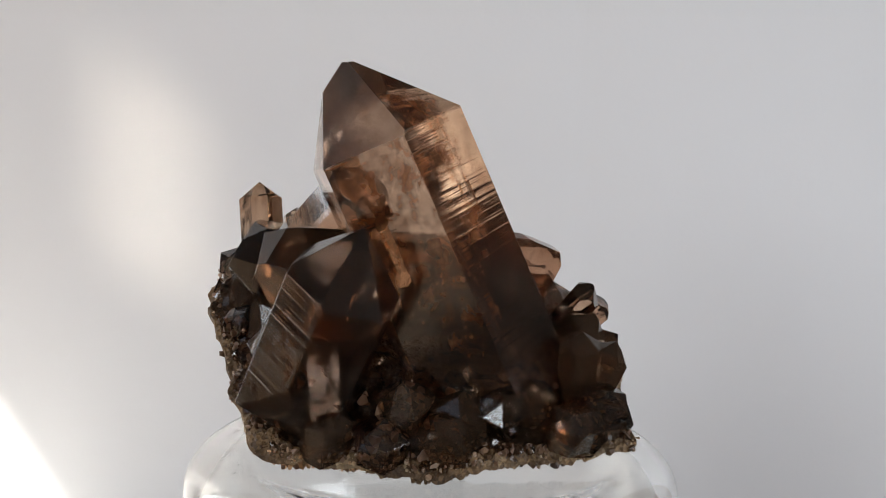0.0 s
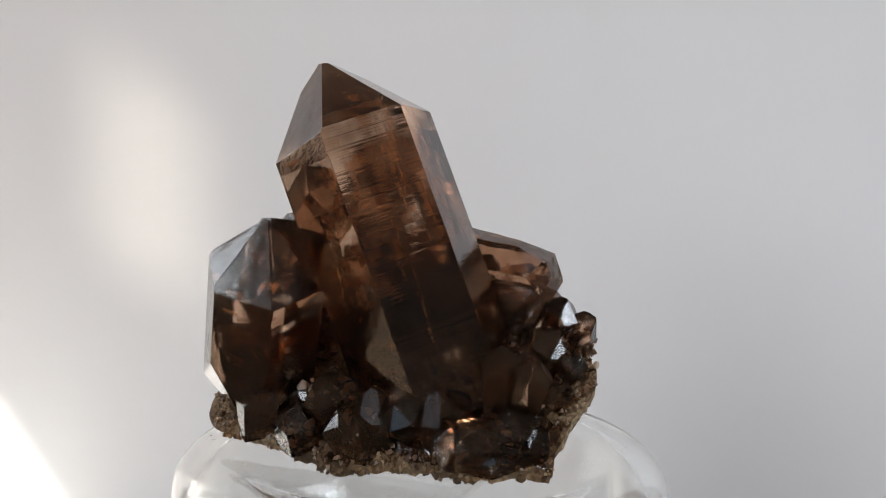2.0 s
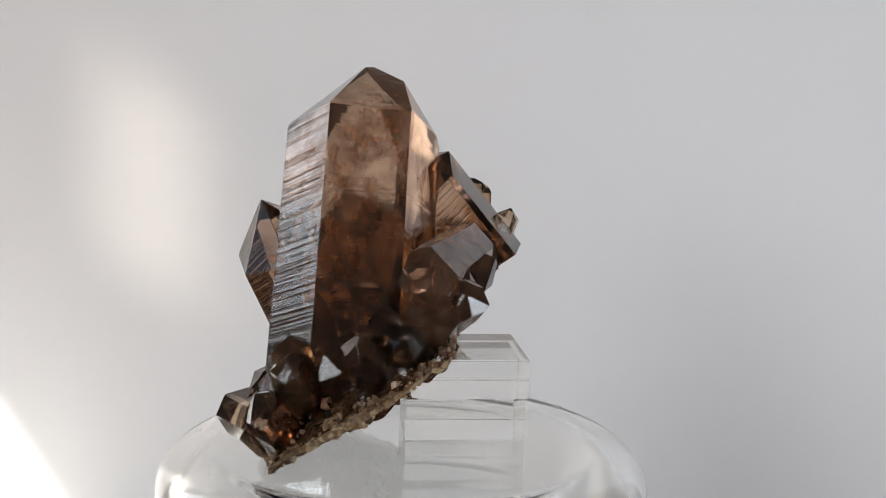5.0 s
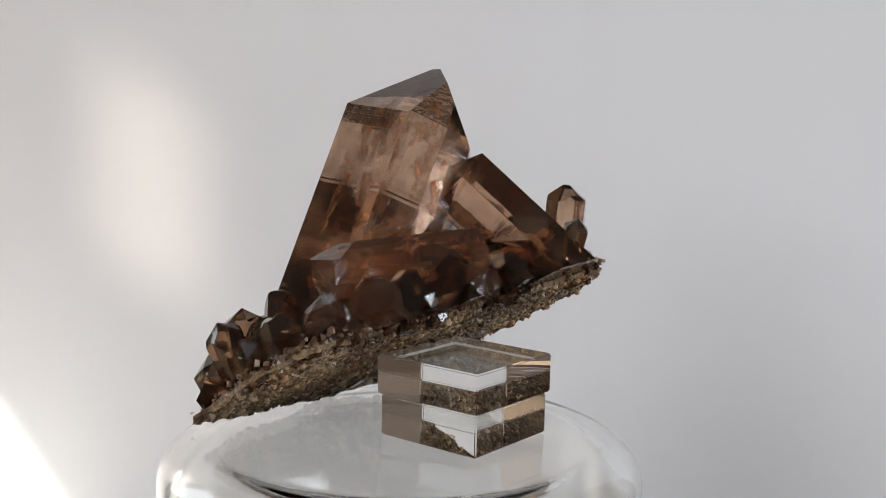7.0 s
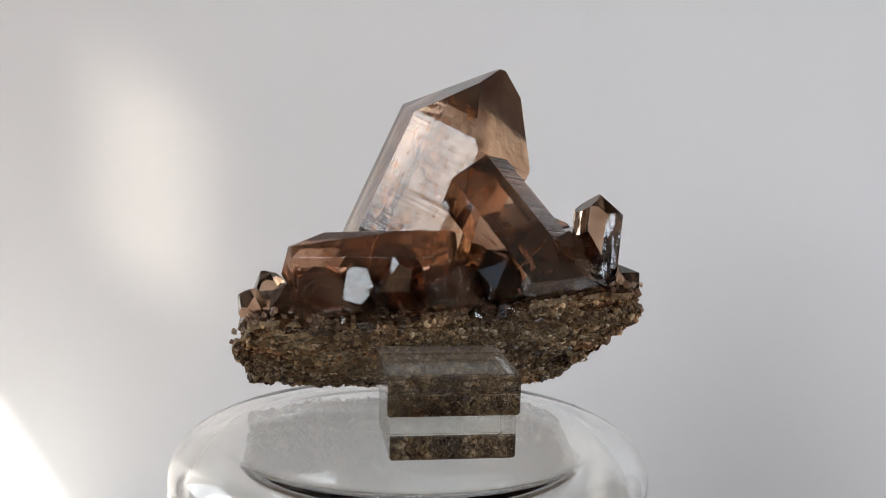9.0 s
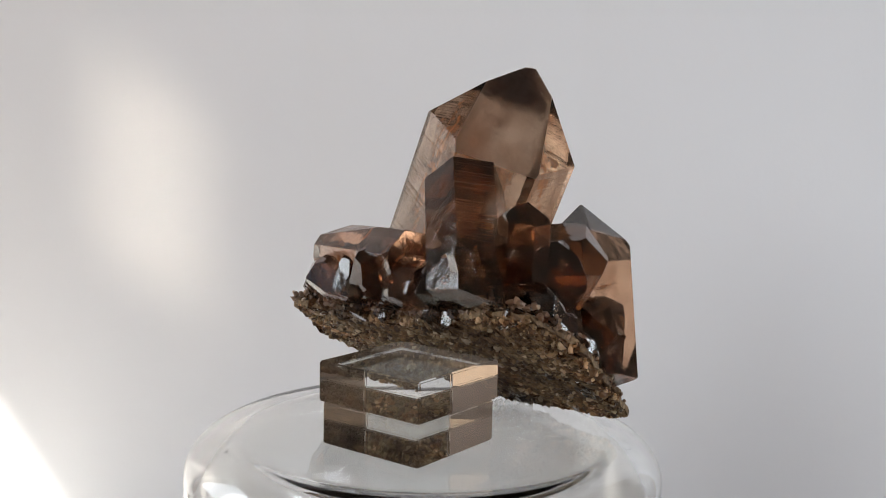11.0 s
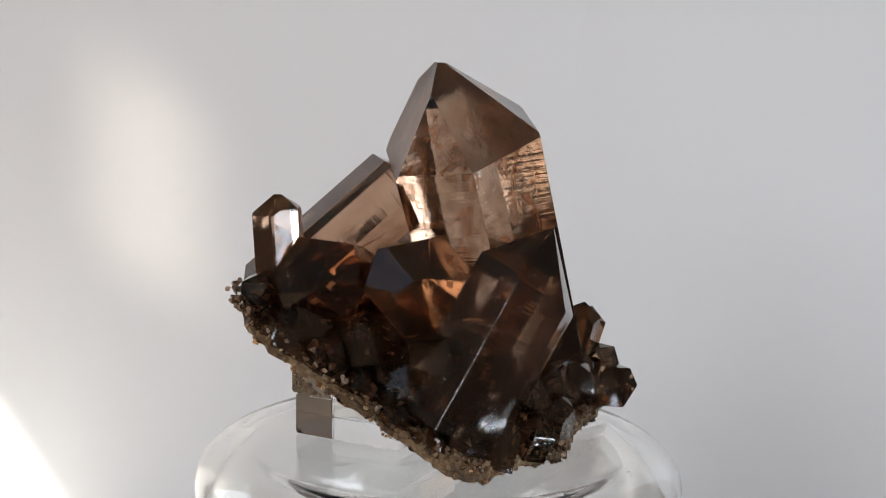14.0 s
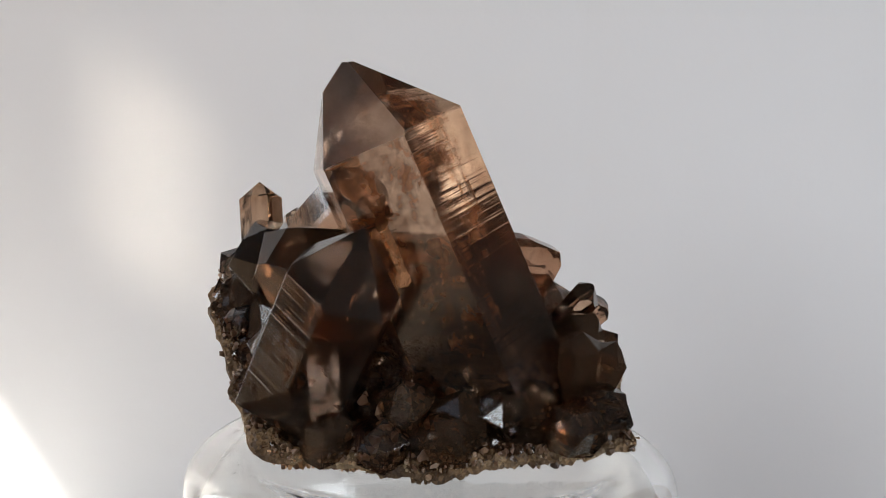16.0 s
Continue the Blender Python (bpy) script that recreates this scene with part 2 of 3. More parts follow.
def crystal_mesh(length, widths, tops, slopes):
    """A six-sided prism with its tip at the origin and its axis along z; widths are the six side distances, tops how far each end face stands off the tip."""
    bm = bmesh.new()
    big = max(widths) * 2.2
    bmesh.ops.create_cube(bm, size=1)
    for v in bm.verts:
        v.co = (v.co.x * 2 * big, v.co.y * 2 * big, -length if v.co.z < 0 else 0.008)

    for k, a in enumerate(PRISM):
        n = Vector((math.cos(a), math.sin(a), 0))
        shave(bm, n * widths[k], n)
    for k, a in enumerate(PRISM):
        n = Vector((math.cos(a) * slopes[k], math.sin(a) * slopes[k], 1)).normalized()
        shave(bm, n * tops[k], n)
    bmesh.ops.remove_doubles(bm, verts=bm.verts[:], dist=2e-5)
    bmesh.ops.bevel(bm, geom=bm.edges[:], offset=min(widths) * 0.012, segments=1, affect="EDGES", clamp_overlap=True)
    bmesh.ops.recalc_face_normals(bm, faces=bm.faces[:])
    return bm


def crystal_pose(tip, axis, twist):
    a = Vector(axis).normalized()
    e1 = (Vector((1, 0, 0)) - a * a.x)
    if e1.length < 0.05:
        e1 = Vector((0, 0, 1)) - a * a.z
    e1.normalize()
    e2 = a.cross(e1)
    m = Matrix((e1, e2, a)).transposed().to_4x4()
    return Matrix.Translation(Vector(tip) * 0.001) @ m @ pose(0, 0, 0, 0, 0, twist)


def six(v):
    return v if isinstance(v, tuple) else (v,) * 6


def crystal(cluster, tip, axis, length, widths, tops=0, twist=0.0, slope=1.2, material=None, label="", striated=(), frosted=(), fine=(), broken=0.0, chips=0, undercut=None):
    bm = crystal_mesh(length / 1000, [w / 1000 for w in six(widths)], [t / 1000 for t in six(tops)], six(slope))
    at = crystal_pose(tip, axis, twist)
    if undercut:
        point, way = undercut
        shave(bm, at.inverted() @ (Vector(point) * 0.001), at.inverted().to_3x3() @ Vector(way))
    rnd = random.Random(int(abs(tip[0] * 7 + tip[1] * 13 + tip[2] * 3)))
    for _ in range(chips):
        # flat breaks that take off corners and edges
        way = Vector((rnd.uniform(-1, 1), rnd.uniform(-1, 1), rnd.uniform(-0.6, 0.8))).normalized()
        near = max(bm.verts, key=lambda v: v.co.dot(way)).co
        depth = rnd.uniform(0.04, 0.16) * min(six(widths)) / 1000 * 2
        shave(bm, near - way * depth, way)
    # the foot ends inside the rock
    inv = at.inverted()
    foot, up = inv @ Vector((0, 0, slab_z(0, 0) + 0.0008)), inv.to_3x3() @ SLAB_N
    bmesh.ops.bisect_plane(bm, geom=bm.verts[:] + bm.edges[:] + bm.faces[:], dist=1e-7, plane_co=foot, plane_no=up, clear_inner=True)
    bmesh.ops.holes_fill(bm, edges=[e for e in bm.edges if e.is_boundary])
    bm.normal_update()
    for f in bm.faces:
        for k in striated:
            if f.normal.dot(Vector((math.cos(PRISM[k]), math.sin(PRISM[k]), 0))) > 0.97:
                f.material_index = 1
        for k in fine:
            if f.normal.dot(Vector((math.cos(PRISM[k]), math.sin(PRISM[k]), 0))) > 0.97:
                f.material_index = 3
        for k in frosted:
            n = Vector((math.cos(PRISM[k]) * six(slope)[k], math.sin(PRISM[k]) * six(slope)[k], 1)).normalized()
            if f.normal.dot(n) > 0.97:
                f.material_index = 2
    if broken:
        # conchoidal, chipped skin
        for i in range(1, int(length / 2.4)):
            bmesh.ops.bisect_plane(bm, geom=bm.verts[:] + bm.edges[:] + bm.faces[:], dist=1e-7, plane_co=(0, 0, -i * 0.0024), plane_no=(0.25 * math.sin(i * 2.1), 0.25 * math.cos(i * 1.7), 1))
        bmesh.ops.triangulate(bm, faces=bm.faces[:])
        for _ in range(3):
            bmesh.ops.subdivide_edges(bm, edges=[e for e in bm.edges if e.calc_length() > 0.0022], cuts=1)
            bmesh.ops.triangulate(bm, faces=[f for f in bm.faces if len(f.verts) > 3])
        for v in bm.verts:
            q = at @ v.co * 210
            v.co += (noise.noise_vector(q) + 0.4 * noise.noise_vector(q * 2.7)) * broken / 1000
    ob = part("crystal", bm, material or QUARTZ, cluster, label, at)
    if striated or frosted or fine:
        for extra in (STRIATED, FROSTED, FINE_STRIATED):
            ob.data.materials.append(extra)
    return ob


def fracture(owner, x, y, z, w, h, turn, seed):
    """A wispy healed crack inside a crystal, in the crystal's own space (millimetres)."""
    bm = bmesh.new()
    n = 10
    grid = []
    for i in range(n + 1):
        row = []
        for j in range(n + 1):
            u, v = (i / n - 0.5), (j / n - 0.5)
            k = 1 - 0.3 * abs(noise.noise((u * 3, v * 3, seed)))
            d = 0.0012 * noise.noise((u * 4, v * 4, seed + 9))
            row.append(bm.verts.new((u * w * k / 1000, d, v * h * k / 1000)))
        grid.append(row)
    for i in range(n):
        for j in range(n):
            u, v = (i + 0.5) / n - 0.5, (j + 0.5) / n - 0.5
            if math.hypot(u, v) < 0.42 + 0.12 * noise.noise((u * 5, v * 5, seed)):
                bm.faces.new((grid[i][j], grid[i + 1][j], grid[i + 1][j + 1], grid[i][j + 1]))
    loose = [v for v in bm.verts if not v.link_faces]
    bmesh.ops.delete(bm, geom=loose, context="VERTS")
    return part("inner_fracture", bm, VEIL, owner, at=pose(x / 1000, y / 1000, z / 1000, *turn))


def slab_z(x, y):
    return -0.10 * x + 0.60 * y + 0.0145


SLAB_N = Vector((0.10, -0.60, 1.0)).normalized()
RIM = ((48, -25), (47.5, -12), (46, 2.5), (38, 11), (8, 8), (-14, 9), (-33, 13), (-48, 14), (-52, 5), (-50, -6), (-43, -20),
       (-39, -29), (-35, -37), (-29, -39.5), (-15, -38), (4, -39.5), (17, -33.5), (32, -31))
MID = (-1.0, -12.0)


def rim_radius(a):
    """Distance of the slab's ragged rim from its middle in the direction a."""
    best = 0.03
    d = (math.cos(a), math.sin(a))
    for p, q in zip(RIM, RIM[1:] + RIM[:1]):
        px, py, qx, qy = p[0] - MID[0], p[1] - MID[1], q[0] - MID[0], q[1] - MID[1]
        ex, ey = qx - px, qy - py
        det = d[0] * -ey + ex * d[1]
        if abs(det) < 1e-9:
            continue
        t = (px * -ey + ex * py) / det
        u = (d[0] * py - d[1] * px) / det
        if t > 0 and -1e-6 <= u <= 1 + 1e-6:
            best = t / 1000
    c, s = d
    return best * (1 + 0.03 * noise.noise((c * 9, s * 9, 1.7)) + 0.03 * noise.noise((c * 30, s * 30, 5)))


def slab_part(cluster, name, z_low, z_high, inset, rough, material, label, sharp):
    """One layer of the tilted sheet of rock: a closed lens with a ragged rim and a bumpy skin."""
    bm = bmesh.new()
    turns, rings = 180, 30
    layers = []
    for side in (1, -1):
        grid = []
        for i in range(rings + 1):
            f = i / rings
            row = []
            for j in range(turns):
                a = 2 * math.pi * j / turns
                r = (rim_radius(a) - inset) * f
                x, y = r * math.cos(a) + MID[0] / 1000, r * math.sin(a) + MID[1] / 1000
                h = (z_high if side > 0 else z_low)(x, y)
                h *= 1 - 0.8 * f ** 6
                k = (x * sharp, y * sharp, side * 2.0)
                bumps = rough * (noise.cell(k) - 0.5 + noise.noise((x * 330, y * 330, side)) + 0.7 * noise.noise((x * 900, y * 900, side * 3)))
                row.append(bm.verts.new((x, y, slab_z(x, y) + h + bumps)))
            grid.append(row)
        layers.append(grid)
    for side, grid in zip((1, -1), layers):
        for i in range(rings):
            for j in range(turns):
                k = (j + 1) % turns
                q = (grid[i][j], grid[i + 1][j], grid[i + 1][k], grid[i][k])
                bm.faces.new(q if side > 0 else q[::-1])
    for j in range(turns):
        k = (j + 1) % turns
        bm.faces.new((layers[0][rings][j], layers[1][rings][j], layers[1][rings][k], layers[0][rings][k]))
    bmesh.ops.remove_doubles(bm, verts=bm.verts[:], dist=1e-6)
    bmesh.ops.recalc_face_normals(bm, faces=bm.faces[:])
    return part(name, bm, material, cluster, label)


def grains(cluster, count):
    """Angular grains standing proud of the rock's rim and underside, one joined part."""
    rnd = random.Random(5)
    shape = bmesh.new()
    bmesh.ops.create_icosphere(shape, subdivisions=1, radius=1)
    base = [v.co.copy() for v in shape.verts]
    tris = [[v.index for v in f.verts] for f in shape.faces]
    shape.free()
    verts, faces = [], []
    for i in range(count):
        a = rnd.uniform(0, 2 * math.pi)
        rim = rim_radius(a)
        on_rim = i % 6 == 0
        f = rnd.uniform(0.93, 0.985) if on_rim else math.sqrt(rnd.uniform(0, 1)) * 0.98
        x, y = rim * f * math.cos(a) + MID[0] / 1000, rim * f * math.sin(a) + MID[1] / 1000
        if not on_rim and noise.noise((x * 45, y * 70, 11.0)) > 0.12 and rnd.random() < 0.75:
            continue
        z = slab_z(x, y) + (rnd.uniform(-0.0014, 0.0012) if on_rim else -0.0010 + 0.0009 * noise.noise((x * 200, y * 200, 4)))
        size = rnd.uniform(0.0002, 0.0006) if on_rim else rnd.uniform(0.0003, 0.0007) * rnd.choice((1, 1, 1, 1.8))
        m = Matrix.Translation((x, y, z)) @ Euler((rnd.uniform(0, 6), rnd.uniform(0, 6), rnd.uniform(0, 6))).to_matrix().to_4x4() @ Matrix.Diagonal((size * rnd.uniform(0.7, 1.4), size, size * rnd.uniform(0.6, 1.1), 1))
        n0 = len(verts)
        verts += [m @ (c * rnd.uniform(0.75, 1.15)) for c in base]
        faces += [[n0 + k for k in t] for t in tris]
    me = bpy.data.meshes.new("grain_layer")
    me.from_pydata(verts, [], faces)
    me.materials.append(GRAINS)
    ob = new("grain_layer", me)
    ob.parent = cluster
    return tagged(ob, "tan and whitish feldspar grains of the matrix", kind="stuff")


def crust_chips(cluster, count):
    """Angular quartz bits bristling from the crust and hanging over the rock's rim, one joined part."""
    rnd = random.Random(23)
    kinds = []
    for _ in range(12):
        bm = bmesh.new()
        long = rnd.uniform(0.8, 1.3)
        for _ in range(11):
            d = Vector((rnd.gauss(0, 1), rnd.gauss(0, 1), rnd.gauss(0, 1))).normalized()
            bm.verts.new((d.x, d.y * 0.8, d.z * long))
        bmesh.ops.convex_hull(bm, input=bm.verts[:])
        bmesh.ops.delete(bm, geom=[v for v in bm.verts if not v.link_faces], context="VERTS")
        bm.verts.index_update()
        kinds.append(([v.co.copy() for v in bm.verts], [[v.index for v in f.verts] for f in bm.faces]))
        bm.free()
    verts, faces = [], []
    for i in range(count):
        back = i % 3 == 0
        a = rnd.uniform(0.35, 2.8) if back else rnd.uniform(0, 2 * math.pi)
        rim = back or i % 6 < 5
        f = rnd.uniform(0.97, 1.02) if back else rnd.uniform(0.90, 0.995) if rim else rnd.uniform(0.55, 0.92)
        r = rim_radius(a) * f
        x, y = r * math.cos(a) + MID[0] / 1000, r * math.sin(a) + MID[1] / 1000
        size = rnd.uniform(0.0004, 0.0010) if rim else rnd.uniform(0.0006, 0.0019)
        z = slab_z(x, y) + (rnd.uniform(0.0003, 0.0030) if rim else 0.0062 * (1 - f ** 6) + rnd.uniform(0.0002, 0.0018))
        axis = SLAB_N + Vector((math.cos(a), math.sin(a), 0)) * (1.1 * f ** 4) + Vector((rnd.uniform(-1, 1), rnd.uniform(-1, 1), rnd.uniform(-1, 1))) * 0.7
        m = crystal_pose((x * 1000, y * 1000, z * 1000), axis, rnd.uniform(0, 360)) @ Matrix.Diagonal((size * rnd.uniform(0.8, 1.3), size, size, 1))
        co, tris = kinds[i % 12]
        n0 = len(verts)
        verts += [m @ c for c in co]
        faces += [[n0 + k for k in t] for t in tris]
    me = bpy.data.meshes.new("chip_crust")
    me.from_pydata(verts, [], faces)
    me.materials.append(CHIPS)
    ob = new("chip_crust", me)
    ob.parent = cluster
    return tagged(ob, "glittering brown and pale quartz chips along the rim", kind="stuff")


def small_points(cluster, count):
    """Small crystals of the crust, leaning about the slab's normal; a few shared shapes."""
    rnd = random.Random(11)
    shapes = []
    for i in range(8):
        w = [rnd.uniform(0.75, 1.2) for _ in range(6)]
        bm = crystal_mesh(0.0030, [0.001 * k for k in w], [rnd.uniform(0, 0.0003) for _ in range(6)], [rnd.uniform(0.9, 1.3)] * 6)
        me = bpy.data.meshes.new("small_crystal")
        bm.to_mesh(me)
        bm.free()
        me.materials.append((QUARTZ, DARK_QUARTZ, PALE_QUARTZ, DARK_QUARTZ)[i % 4])
        shapes.append(me)
    for i in range(count):
        a = rnd.uniform(0, 2 * math.pi)
        f = rnd.uniform(0.80, 0.99) if i % 2 else math.sqrt(rnd.uniform(0.1, 0.9))
        r = rim_radius(a) * f
        x, y = r * math.cos(a) + MID[0] / 1000, r * math.sin(a) + MID[1] / 1000
        out = Vector((math.cos(a), math.sin(a), 0))
        axis = SLAB_N + out * (0.9 * f ** 4) + Vector((rnd.uniform(-1, 1), rnd.uniform(-1, 1), rnd.uniform(-0.5, 1))) * 0.55
        size = rnd.uniform(0.7, 2.6) if f < 0.88 else rnd.uniform(0.6, 1.5)
        z = slab_z(x, y) + 0.0035 * (1 - f ** 6) + 0.0017 * size
        ob = new("small_crystal", shapes[i % 8])
        ob.parent = cluster
        ob.matrix_basis = crystal_pose((x * 1000, y * 1000, z * 1000), axis, rnd.uniform(0, 60)) @ Matrix.Scale(size, 4)


def quartz_cluster():
    ob = tagged(new("quartz_cluster"), "smoky brown quartz crystal cluster on rough granite matrix", "mineral specimen")
    slab_part(ob, "rock_matrix", lambda x, y: -0.0012, lambda x, y: 0.004, 0.0, 0.0006, ROCK, "rough tan and brown granite matrix", 600)
    slab_part(ob, "quartz_crust", lambda x, y: 0.0015, lambda x, y: 0.0065 + 0.004 * max(0, min(1, (y + 0.02) / 0.02)), 0.0012, 0.0016, DARK_QUARTZ, "dark lumpy quartz crust between the crystals", 240)
    # the great leaning point
    main = crystal(ob, (-17.2, -17.4, 78.6), (-0.415, -0.02, 0.912), 86, (17.0, 17.0, 16.2, 16.0, 15.6, 16.5), (0.2, 6.6, 0.9, 5.2, 0.5, 0.2), 15,
                   (1.12, 1.9, 1.35, 1.9, 1.3, 1.14), striated=(5,), fine=(0, 1, 3), frosted=(2, 4), undercut=((-17.2, -17.4, 78.25), (-0.1, -0.1, 1)), label="largest smoky quartz point with striated sides")
    for i, (x, y, z, w, h, turn) in enumerate(((4, -6, -26, 20, 14, (20, 30, 40)), (-6, 5, -34, 16, 20, (70, 10, -30)), (6, 6, -44, 22, 14, (-30, 20, 80)),
                                               (-3, -5, -52, 24, 16, (40, -30, 10)), (2, 0, -62, 26, 20, (10, 60, 120)), (-8, -2, -20, 12, 14, (80, 0, 60)), (8, -3, -34, 8, 22, (0, 15, 100)), (0, 9, -30, 24, 22, (5, 10, 10)), (2, -9, -42, 24, 26, (-8, 5, 20)), (9, 2, -24, 14, 18, (0, 30, 60)), (-9, 3, -46, 18, 24, (10, 0, 100)), (3, 3, -14, 10, 9, (30, 10, 0)), (0, 10, -24, 12, 20, (0, 0, -30)), (10, 0, -34, 18, 34, (0, 0, -90)), (7, 4, -18, 16, 14, (10, 0, -60)))):
        fracture(main, x, y, z, w, h, turn, i * 3.7)
    # the second point beside it
    second = crystal(ob, (-11.0, -43.3, 44.4), (0.42, -0.35, 1.0), 47, (12.6, 9.6, 10.2, 11.4, 11.6, 11.8), (0, 0, 0.4, 0.5, 0, 0), 47, 1.22, SMOKY, striated=(3,), undercut=((-20.3, -52.6, 18.0), (-0.45, -0.89, -0.55)), label="smaller smoky quartz point leaning outwards")
    for i, (x, y, z, w, h, turn) in enumerate(((2, -2, -16, 10, 8, (20, 30, 40)), (-3, 2, -24, 9, 14, (70, 10, -30)), (1, 3, -32, 12, 9, (-30, 20, 80)))):
        fracture(second, x, y, z, w, h, turn, 40 + i * 3.1)
    # the ridge-shaped crystal that runs into the great point
    ridge = crystal(ob, (-9.2, -4.1, 53.8), (0.585, -0.468, 0.663), 48, (8.3, 8.3, 8.5, 8.3, 8.3, 8.3), 0, 20, 0.5, RED_QUARTZ, striated=(2, 3), label="stout striated crystal running into the largest point")
    for i, (x, y, z, w, h, turn) in enumerate(((0, -3, -18, 14, 10, (20, 30, 40)), (2, 3, -30, 12, 12, (70, 10, -30)))):
        fracture(ridge, x, y, z, w, h, turn, 70 + i * 3.1)
    # the lying crystal at the back
    lying = crystal(ob, (33.0, 4.0, 32.0), (0.97, -0.15, -0.05), 41, (5.6, 6.2, 6.0, 5.6, 6.4, 6.0), (0, 3, 2, 3.5, 1, 3), 25, 0.45, BROKEN, "broken reddish-brown crystal lying along the back", broken=0.10, chips=9)
    for i, (x, y, z, w, h, turn) in enumerate(((0, 0, -10, 9, 12, (20, 30, 40)), (1, 0, -22, 9, 14, (70, 10, -30)), (0, 1, -34, 10, 12, (-30, 20, 80)), (0, -1, -45, 9, 10, (30, 40, 10)))):
        fracture(lying, x, y, z, w, h, turn, 110 + i * 3.1)
    crystal(ob, (31.0, 6.0, 24.5), (0.90, 0.15, 0.05), 44, (5.5, 5.2, 5.6, 5.0, 5.8, 5.5), (0, 2, 3, 1, 2, 3), 20, 0.6, BROKEN, broken=0.10, chips=10)
    crystal(ob, (38.0, -2.0, 21.0), (0.45, -0.25, 0.75), 18, 4.4, 0.6, 10, 0.8)
    # short points round its outer end
    crystal(ob, (45.0, 3.0, 22.5), (0.75, 0.30, 0.55), 15, (3.6, 3.2, 3.8, 3.3, 3.5, 3.4), (0, 0.8, 0.4, 1, 0, 0.6), 15, 0.9, SMOKY, chips=1)
    crystal(ob, (41.0, -4.0, 27.0), (0.55, -0.30, 0.80), 18, (3.8, 3.4, 3.6, 3.9, 3.4, 3.6), (0, 0.6, 1.0, 0.2, 0.8, 0), 35, 1.0, QUARTZ, chips=1)
    crystal(ob, (46.0, -7.5, 16.0), (0.70, -0.25, 0.60), 14, (3.2, 3.5, 3.1, 3.4, 3.2, 3.0), 0.5, 5, 0.9, PALE_QUARTZ, chips=2)
    # upright small point
    crystal(ob, (-40.8, 8.0, 48.6), (-0.06, 0.03, 1.0), 27, (5.0, 4.6, 5.2, 5.3, 5.1, 4.6), (0.6, 1.8, 1.2, 0.9, 1.6, 1.4), 8, 0.8, label="small upright smoky point with a blunt tip")
    crystal(ob, (-33.4, 19.2, 41.8), (0.05, 0.35, 1.0), 16, 2.9, 0.4, 20, 0.9, PALE_QUARTZ)
    # stout blunt crystals of the flank
    crystal(ob, (-44.0, -6.5, 33.0), (-0.80, -0.52, 0.16), 26, (9.5, 8.4, 9.4, 9.0, 8.0, 9.6), (2, 3, 0.5, 2, 3, 2), 10, (0.6, 0.9, 0.75, 0.6, 1.0, 0.6), RED_QUARTZ, "stout blunt reddish-brown crystal of the flank")
    crystal(ob, (-34.0, -26.0, 32.5), (-0.74, -0.62, 0.10), 30, (10.4, 9.2, 10.6, 9.4, 10.2, 9.0), (3, 2, 2, 3, 0.3, 2), 35, (0.9, 0.6, 0.6, 1.0, 0.75, 0.6), DARK_QUARTZ, "stout blunt dark crystal of the flank")
    stump = crystal(ob, (-25.0, -34.8, 22.0), (-0.05, -0.15, 1.0), 38, (8.0, 8.0, 8.6, 8.4, 6.0, 8.0), (0.5, 1.5, 3.0, 2.0, 0.3, 1.0), -2, (0.3, 0.5, 0.7, 0.5, 0.3, 0.4), DARK_QUARTZ, striated=(3,), broken=0.22, label="broken dark crystal stump grown along the second point")
    for i, (x, y, z, w, h, turn) in enumerate(((2, -2, -8, 10, 8, (20, 30, 40)), (-3, 2, -15, 9, 14, (70, 10, -30)))):
        fracture(stump, x, y, z, w, h, turn, 150 + i * 3.1)
    crystal(ob, (-31.5, -31.0, 21.0), (-0.35, -0.40, 0.80), 26, (7.4, 6.8, 7.2, 6.6, 7.0, 6.8), 1.5, 25, 0.6, DARK_QUARTZ)
    crystal(ob, (-19.0, -36.5, 6.0), (0.10, -0.15, 0.95), 20, (5.6, 5.0, 5.4, 5.0, 5.6, 5.2), 1.0, 5, 0.9, DARK_QUARTZ, broken=0.06, chips=5)
    crystal(ob, (-50.0, 8.0, 31.0), (-0.75, 0.10, 0.55), 14, 4.0, 0.8, 10, 0.8)
    # dark crystals that fill the flank and the foot down to the rim
    for tip, axis, w, chips in (((-38, -14, 24), (-0.60, -0.45, 0.65), 7.2, 1), ((-45, -3, 27), (-0.62, -0.28, 0.72), 6.0, 2), ((-33, -27, 17), (-0.50, -0.60, 0.62), 7.4, 1), ((-41, -9, 20), (-0.70, -0.55, 0.45), 5.6, 2),
                                ((-37, -20, 14), (-0.70, -0.60, 0.40), 5.2, 2), ((10, -33.5, 9), (0.02, -0.50, 0.85), 6.6, 2), ((25, -31, 10), (0.10, -0.50, 0.85), 6.2, 2), ((-3, -34, 10), (-0.10, -0.45, 0.88), 6.4, 1),
                                ((38, -16, 18), (0.45, -0.35, 0.80), 5.8, 2), ((41, -8, 21), (0.50, -0.20, 0.80), 5.2, 2)):
        crystal(ob, tip, axis, 26, tuple(w * k for k in (1.0, 0.9, 1.06, 0.94, 1.03, 0.88)), (0, 0.9, 0.3, 1.2, 0.2, 0.7), tip[0] * 11 % 60, (0.9, 1.1, 0.8, 1.0, 0.7, 1.0), DARK_QUARTZ, chips=chips)
